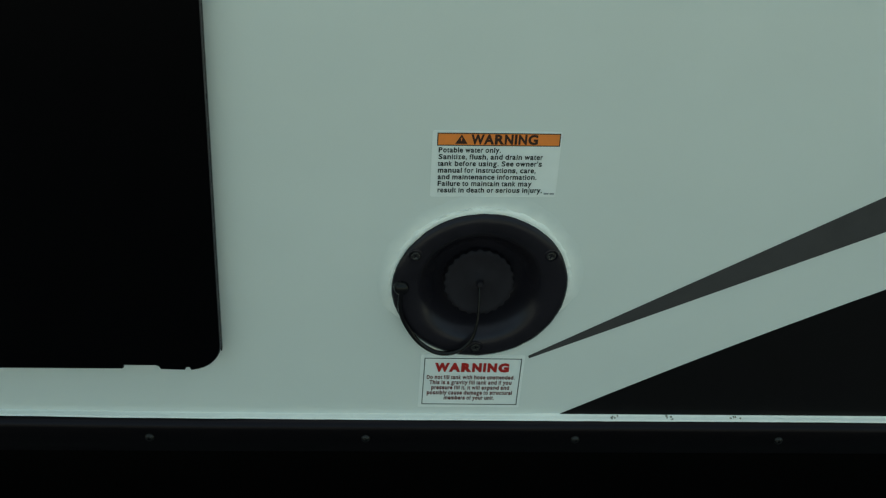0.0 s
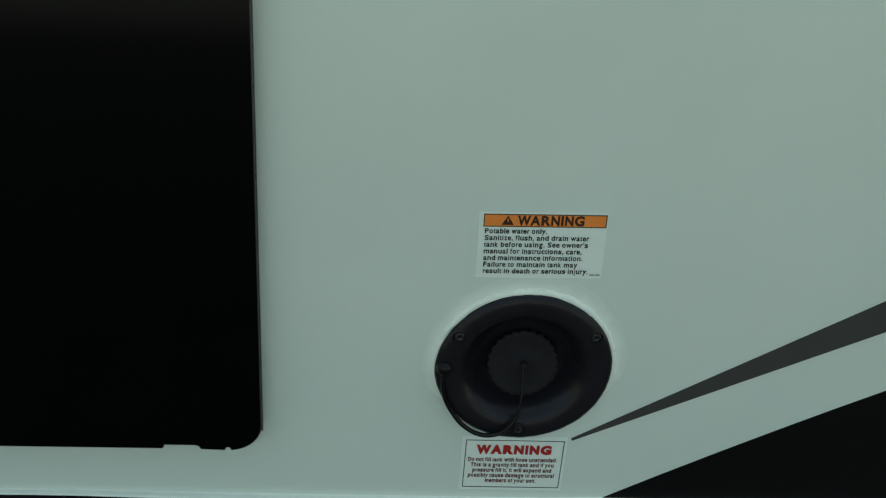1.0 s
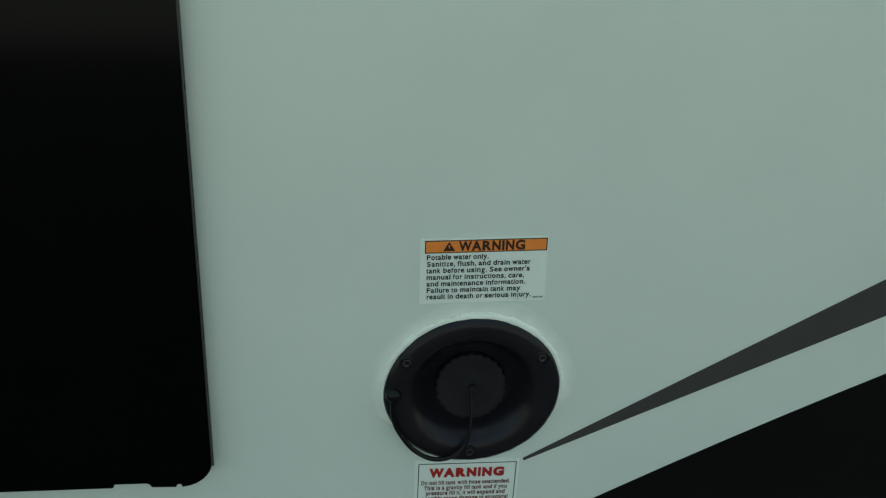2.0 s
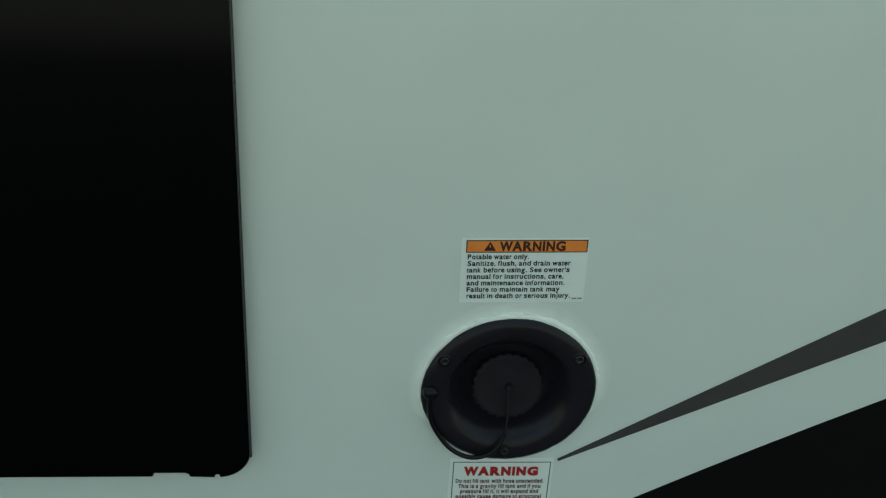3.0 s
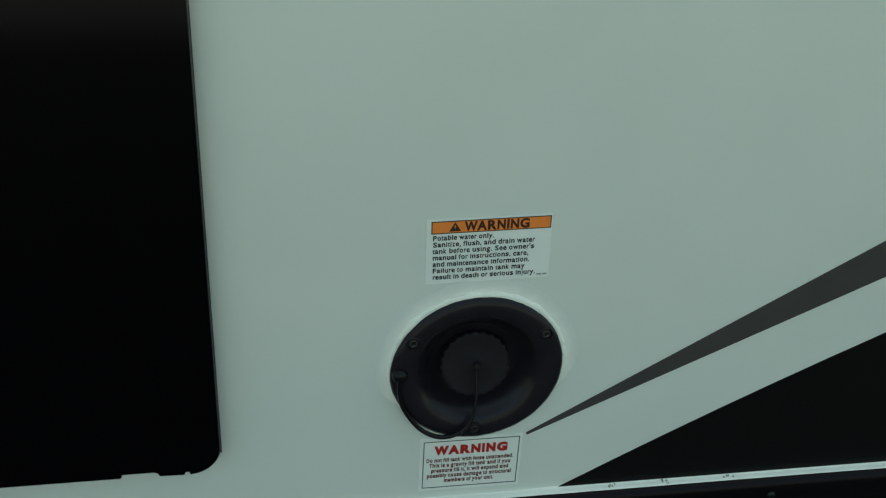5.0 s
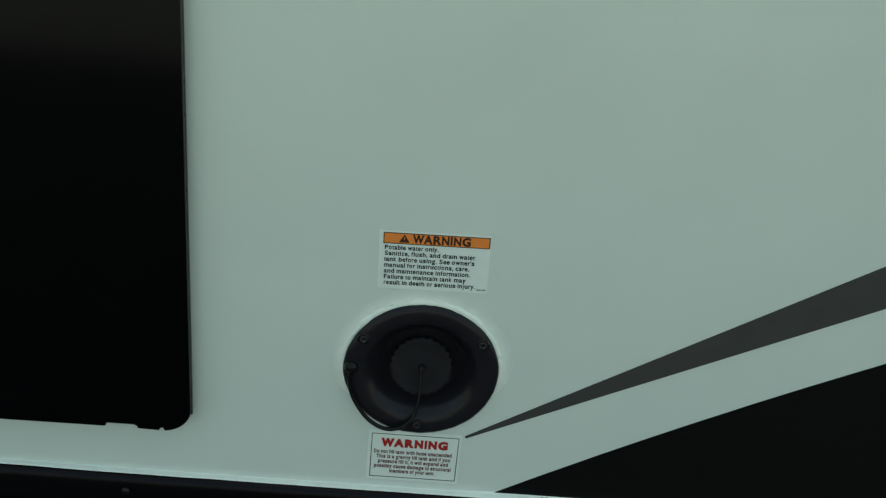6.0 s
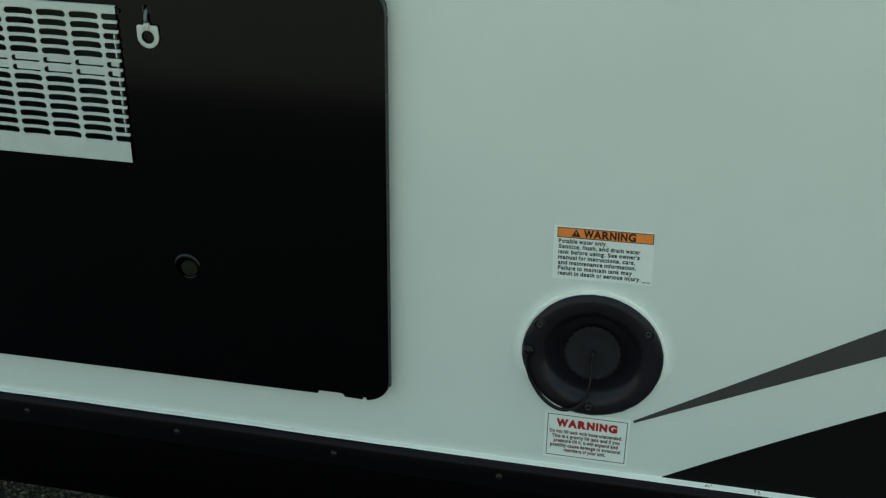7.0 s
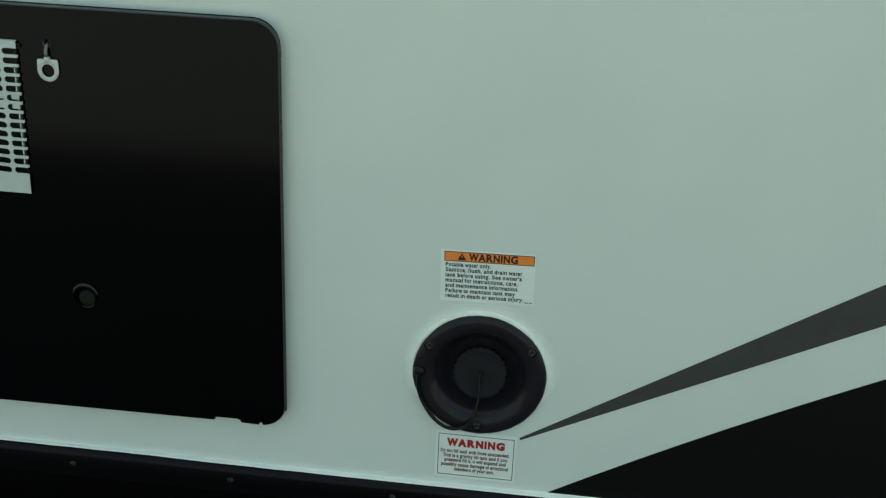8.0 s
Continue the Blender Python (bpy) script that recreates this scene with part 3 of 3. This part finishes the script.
on_upper("exclamation_mark", plate([(LX + 0.0192, LZ - 0.0044), (LX + 0.0203, LZ - 0.0044), (LX + 0.0200, LZ - 0.0074), (LX + 0.0195, LZ - 0.0074)], [], -0.0011, -0.00095), ORANGE, sheet)
LINES = (("Potable water only.", 0.0012, 0.0530), ("Sanitize, flush, and drain water", 0.0014, 0.0880), ("tank before using. See owner's", 0.0012, 0.0880), ("manual for instructions, care,", 0.0013, 0.0835), ("and maintenance information.", 0.0015, 0.0848), ("Failure to maintain tank may", 0.0016, 0.0808), ("result in death or serious injury.", 0.0018, 0.0905))
for i, (text, a, b) in enumerate(LINES):
    on_upper("print_line", words(text, LX + a, LX + b, LZ - 0.0181 - 0.00642 * i, 0.0045, FRONT, 0.026), INK, sheet, "line of black print")
on_upper("tiny_print", plate([(LX + 0.0918, LZ - 0.0583), (LX + 0.0960, LZ - 0.0583), (LX + 0.0960, LZ - 0.0570), (LX + 0.0918, LZ - 0.0570)], [], FRONT, -0.0006), FAINT_INK, sheet)
on_upper("tiny_print", plate([(LX + 0.0968, LZ - 0.0583), (LX + 0.1005, LZ - 0.0583), (LX + 0.1005, LZ - 0.0570), (LX + 0.0968, LZ - 0.0570)], [], FRONT, -0.0006), FAINT_INK, sheet)

lower = thing("warning_label", 0.0, 0, -0.143, "white warning label with red heading and dark red print", "label", "warning labels on the wall")
low_sheet = part("sheet", plate(rounded(-0.0480, 0.0492, -0.1750, -0.1100, 0.0012, 3), [], -0.0005, -0.0001), PAPER, lower, "", 0)
part("border", plate([(-0.0446, -0.1715), (0.0466, -0.1715), (0.0466, -0.1140), (-0.0446, -0.1140)], [[(-0.0439, -0.1708), (0.0459, -0.1708), (0.0459, -0.1147), (-0.0439, -0.1147)]], -0.0008, -0.0006), INK, low_sheet, "thin dark border", 0)
part("heading_word", words("WARNING", -0.0345, 0.0358, -0.1297, 0.0092, FRONT, 0.070), RED_INK, low_sheet, "bold red word WARNING", 0)
LOW_LINES = (("Do not fill tank with hose unattended.", -0.0416, 0.0420), ("This is a gravity fill tank and if you", -0.0385, 0.0396), ("pressure fill it, it will expand and", -0.0366, 0.0380), ("possibly cause damage to structural", -0.0405, 0.0412), ("members of your unit.", -0.0240, 0.0246))
for i, (text, a, b) in enumerate(LOW_LINES):
    part("print_line", words(text, a, b, -0.1393 - 0.00642 * i, 0.0045, FRONT, 0.031), BROWN_INK, low_sheet, "line of dark red print", 0)

# ---- heater hatch ----
hatch = thing("heater_hatch", (HATCH[0] + HATCH[1]) / 2, 0, HATCH[2], "black metal water heater hatch with a pale vent grille", "hatch")
X0, X1, Z0, Z1 = HATCH
R = 0.030
PF, PB = -0.0173, -0.0095
corner = [(X1 - R + R * math.sin(radians(9 * i)), Z0 + R - R * math.cos(radians(9 * i))) for i in range(11)]
top = [(X1 - R + R * math.cos(radians(9 * i)), Z1 - R + R * math.sin(radians(9 * i))) for i in range(11)]
left_top = [(X0 + R - R * math.sin(radians(9 * i)), Z1 - R + R * math.cos(radians(9 * i))) for i in range(11)]
left_low = [(X0 + R - R * math.cos(radians(9 * i)), Z0 + R - R * math.sin(radians(9 * i))) for i in range(11)]
low_edge = [(-0.3165, -0.1170), (-0.3150, -0.1158), (-0.3142, -0.1128), (-0.2870, -0.1127), (-0.2842, -0.1140), (-0.2828, -0.1172), (-0.2612, -0.1178), (-0.2596, -0.1146), (-0.2572, -0.1146), (-0.2560, -0.1178)]
outline = low_edge + corner[1:] + top + left_top + left_low[:-1] + [(X0 + R, -0.1205)]
VX0, VX1, VZ0, VZ1 = -0.770, -0.5152, 0.1599, 0.3330
vent_hole = [(VX0 + 0.004, VZ0 + 0.02), (VX1 - 0.004, VZ0 + 0.02), (VX1 - 0.004, VZ1 - 0.004), (VX0 + 0.004, VZ1 - 0.004)]
DRAIN = (-0.4645, 0.0340)
panel = part("panel", plate(outline, [vent_hole, ring(*DRAIN, 0.0135, 28), rounded(-0.4850, -0.4790, 0.3285, 0.3365, 0.0028, 4)], PF, PB, 0.0011), DOOR_PAINT, hatch, "satin black painted steel panel", 0)
panel.data.materials.append(EDGE_HIGHLIGHT)
panel.data.materials.append(SKIRT_BLACK)
panel.data.materials.append(LIT_BLACK)
for f in panel.data.polygons:
    near_drain = (f.center.x + hatch.location.x - DRAIN[0]) ** 2 + (f.center.z + hatch.location.z - DECK - DRAIN[1]) ** 2 < 0.0003
    if near_drain and f.normal.y > -0.97:
        f.material_index = 2  # matte skirt black on the rim and walls of the drilled hole
    elif -0.97 < f.normal.y < -0.25:
        f.material_index = 1  # highlight on the rounded edge, put into a lighter colour
    elif f.normal.y > -0.25:
        f.material_index = 3  # folded sides in a lighter black, standing in for light from the sky
flange_out = rounded(X0 + 0.0022, X1 - 0.0022, Z0 + 0.004, Z1 - 0.0005, R)
part("hatch_frame", plate(flange_out, [rounded(X0 + 0.03, X1 - 0.03, Z0 + 0.03, Z1 - 0.03, 0.02)], -0.0085, -0.0002, 0.0005), SKIRT_BLACK, hatch, "black flange round the hatch", 0)
part("edge_lip", box(X1 - 0.0008, X1 + 0.0006, -0.0152, -0.0100, Z0 + 0.0215, Z1 - 0.034, 0.0005), LIT_BLACK, hatch, "folded lip along the edge of the panel")
part("edge_stop", box(X1 - 0.0012, X1 + 0.0008, -0.0150, -0.0090, 0.3325, 0.3400, 0.0006), EDGE_HIGHLIGHT, hatch)
burner = bmesh.new()
bx0, bx1, bz0, bz1, by0, by1 = X0 + 0.035, X1 - 0.035, Z0 + 0.035, Z1 - 0.035, 0.0, 0.20
q = [burner.verts.new(p) for p in ((bx0, by0, bz0), (bx1, by0, bz0), (bx1, by0, bz1), (bx0, by0, bz1), (bx0, by1, bz0), (bx1, by1, bz0), (bx1, by1, bz1), (bx0, by1, bz1))]
for f in ((4, 5, 6, 7), (0, 1, 5, 4), (1, 2, 6, 5), (2, 3, 7, 6), (3, 0, 4, 7)):
    burner.faces.new([q[i] for i in f])
part("burner_box", burner, CAVITY, hatch, "dark recess behind the grille", 0)

# vent grille: a folded plate with rounded slots that run over its fold
GF, GB = -0.0215, -0.0205
ROWS_N, FIRST, PITCH, SH = 14, 0.3222, 0.01040, 0.0069
COLS, WIDE, STEP = 6, 0.0335, 0.0371


def slot(xa, xb, z, h):
    r = h / 2
    right = [(xb - r + r * math.cos(radians(a)), z + r * math.sin(radians(a))) for a in (-90, -54, -18, 18, 54, 90)]
    left = [(xa + r + r * math.cos(radians(a)), z + r * math.sin(radians(a))) for a in (90, 126, 162, 198, 234, 270)]
    mid = (xa + xb) / 2
    bow = lambda x: 0.0009 * (1 - ((x - mid) / (xb - mid)) ** 2) - 0.0004
    low = [(xa + r + (xb - xa - h) * i / 5, z - r) for i in range(1, 5)]
    high = [(xb - r - (xb - xa - h) * i / 5, z + r) for i in range(1, 5)]
    return [(x, v + bow(x)) for x, v in right + high + left + low]


holes = []
for r_i in range(ROWS_N):
    z = FIRST - PITCH * r_i
    for c in range(COLS):
        xb = VX1 - 0.0196 - STEP * c
        holes.append(slot(xb - WIDE, xb, z, SH))
comb = [(VX0, VZ0), (VX1, VZ0)]
for r_i in reversed(range(ROWS_N)):
    z = FIRST - PITCH * r_i
    comb += [(VX1, z - SH / 2), (VX1 - 0.0140, z - SH / 2), (VX1 - 0.0163, z - SH / 4), (VX1 - 0.0163, z + SH / 4), (VX1 - 0.0140, z + SH / 2), (VX1, z + SH / 2)]
comb += [(VX1, VZ1), (VX0, VZ1)]
grille = part("vent_grille", plate(comb, holes, GF, GB), GRILLE_WHITE, hatch, "pale slotted metal vent grille", 0)
for r_i in range(ROWS_N - 1):
    z = FIRST - PITCH * (r_i + 0.5)
    half = (PITCH - SH) / 2
    part("fold_tab", box(VX1 - 0.0002, VX1 + 0.0008, GF + 0.0002, GF + 0.0024, z - half, z + half, 0.0004, 1), GRILLE_WHITE, grille)
# Two black strips put the shade along the pale grille's right fold.
part("fold_foot_shade", box(VX1 - 0.0001, VX1 + 0.0007, GF + 0.0002, PF, VZ0, VZ0 + 0.020, 0.0003, 1), DOOR_PAINT, grille)
part("fold_shade", box(VX1 - 0.0008, VX1 + 0.0005, GF + 0.0026, PF, VZ0 + 0.0205, VZ1 - 0.003), SKIRT_BLACK, grille, "black strip for the shade at the grille's folded side")
part("top_fold", box(VX0, VX1, GF, PF, VZ1 - 0.0002, VZ1 + 0.0012, 0.0005), GRILLE_WHITE, grille)
part("bottom_fold", box(VX0, VX1, GF + 0.0008, PF, VZ0, VZ0 + 0.001), GRILLE_WHITE, grille)
part("fold_screw", pan_screw(VX1 + 0.001, VZ1 - 0.005, PF - 0.0005, 0.003), DARK_SCREW, grille)
# Pale strip standing in for the reflection inside the grille's flange.
part("reflection_strip", box(VX1 - 0.0062, VX1 - 0.0047, -0.0185, -0.0150, VZ0 + 0.03, VZ1 - 0.03), ZINC, hatch, "thin pale strip for a reflection behind the grille")
for r_i in (5, 6):
    z = FIRST - PITCH * r_i
    for c in range(-1, COLS):
        xb = VX1 - 0.0196 - STEP * c if c >= 0 else VX1 - 0.0030
        xa = xb - WIDE + 0.0040 if c >= 0 else VX1 - 0.0120
        part("vent_flap", box(xa, xb + (0.0015 if c >= 0 else 0.0), GB + 0.0006, GB + 0.0022, z - 0.0019 - 0.0003 * (r_i == 6), z + 0.0046, 0.0005, 1), GRILLE_WHITE, grille, "pale pressed flap behind a slot")

# ring pull under its slot
d_shape = [(-0.4722, 0.3158), (-0.4708, 0.3152), (-0.4702, 0.3140)]
d_shape += [(-0.48175 + 0.0120 * math.cos(radians(a)), 0.3035 + 0.0122 * math.sin(radians(a))) for a in range(0, -181, -12)]
d_shape += [(-0.4933, 0.3140), (-0.4927, 0.3152), (-0.4913, 0.3158)]
ring_pull = part("ring_pull", plate(d_shape, [ring(-0.4819, 0.3032, 0.0071, 28)], -0.0205, -0.0186, 0.0005), ZINC, hatch, "pale metal ring pull", 40)
part("pull_clip", box(-0.4848, -0.4790, -0.0220, -0.0174, 0.3124, 0.3186, 0.0010), ZINC, ring_pull)
part("pull_stem", sweep(smooth_path([(-0.4822, -0.0195, 0.3175), (-0.4822, -0.0205, 0.3235), (-0.4822, -0.0175, 0.3295), (-0.4821, -0.0100, 0.3325)], 5), 0.0021, 10), DULL_STEEL, ring_pull)

# drain port: a hole under a pressed hood, with the plug nearly flush in it
hood = [(DRAIN[0] + 0.0150 * math.cos(radians(a)), PF - 0.0002, DRAIN[1] + 0.0150 * math.sin(radians(a))) for a in range(12, 169, 6)]
part("drain_hood", sweep(hood, [0.0008 + 0.0015 * math.sin(math.pi * i / (len(hood) - 1)) for i in range(len(hood))], 10, 0.8), LIT_BLACK, hatch, "pressed hood over the drain hole", 60)
lip = [(DRAIN[0] + 0.0008 + 0.0112 * math.cos(radians(a)), PF + 0.0006, DRAIN[1] - 0.0026 + 0.0112 * math.sin(radians(a))) for a in range(235, 331, 6)]
part("drain_lip", sweep(lip, [0.0004 + 0.0006 * math.sin(math.pi * i / (len(lip) - 1)) for i in range(len(lip))], 8, 0.8), LIT_BLACK, hatch, "", 60)
part("drain_plug", lathe(DRAIN[0] + 0.0008, DRAIN[1] - 0.0028, [(0.0104, -0.0090), (0.0104, -0.0140), (0.0096, -0.0154), (0.0060, -0.0160), (0.0010, -0.0160)], 32), OLIVE, hatch, "tarnished olive-brass drain plug", 50)
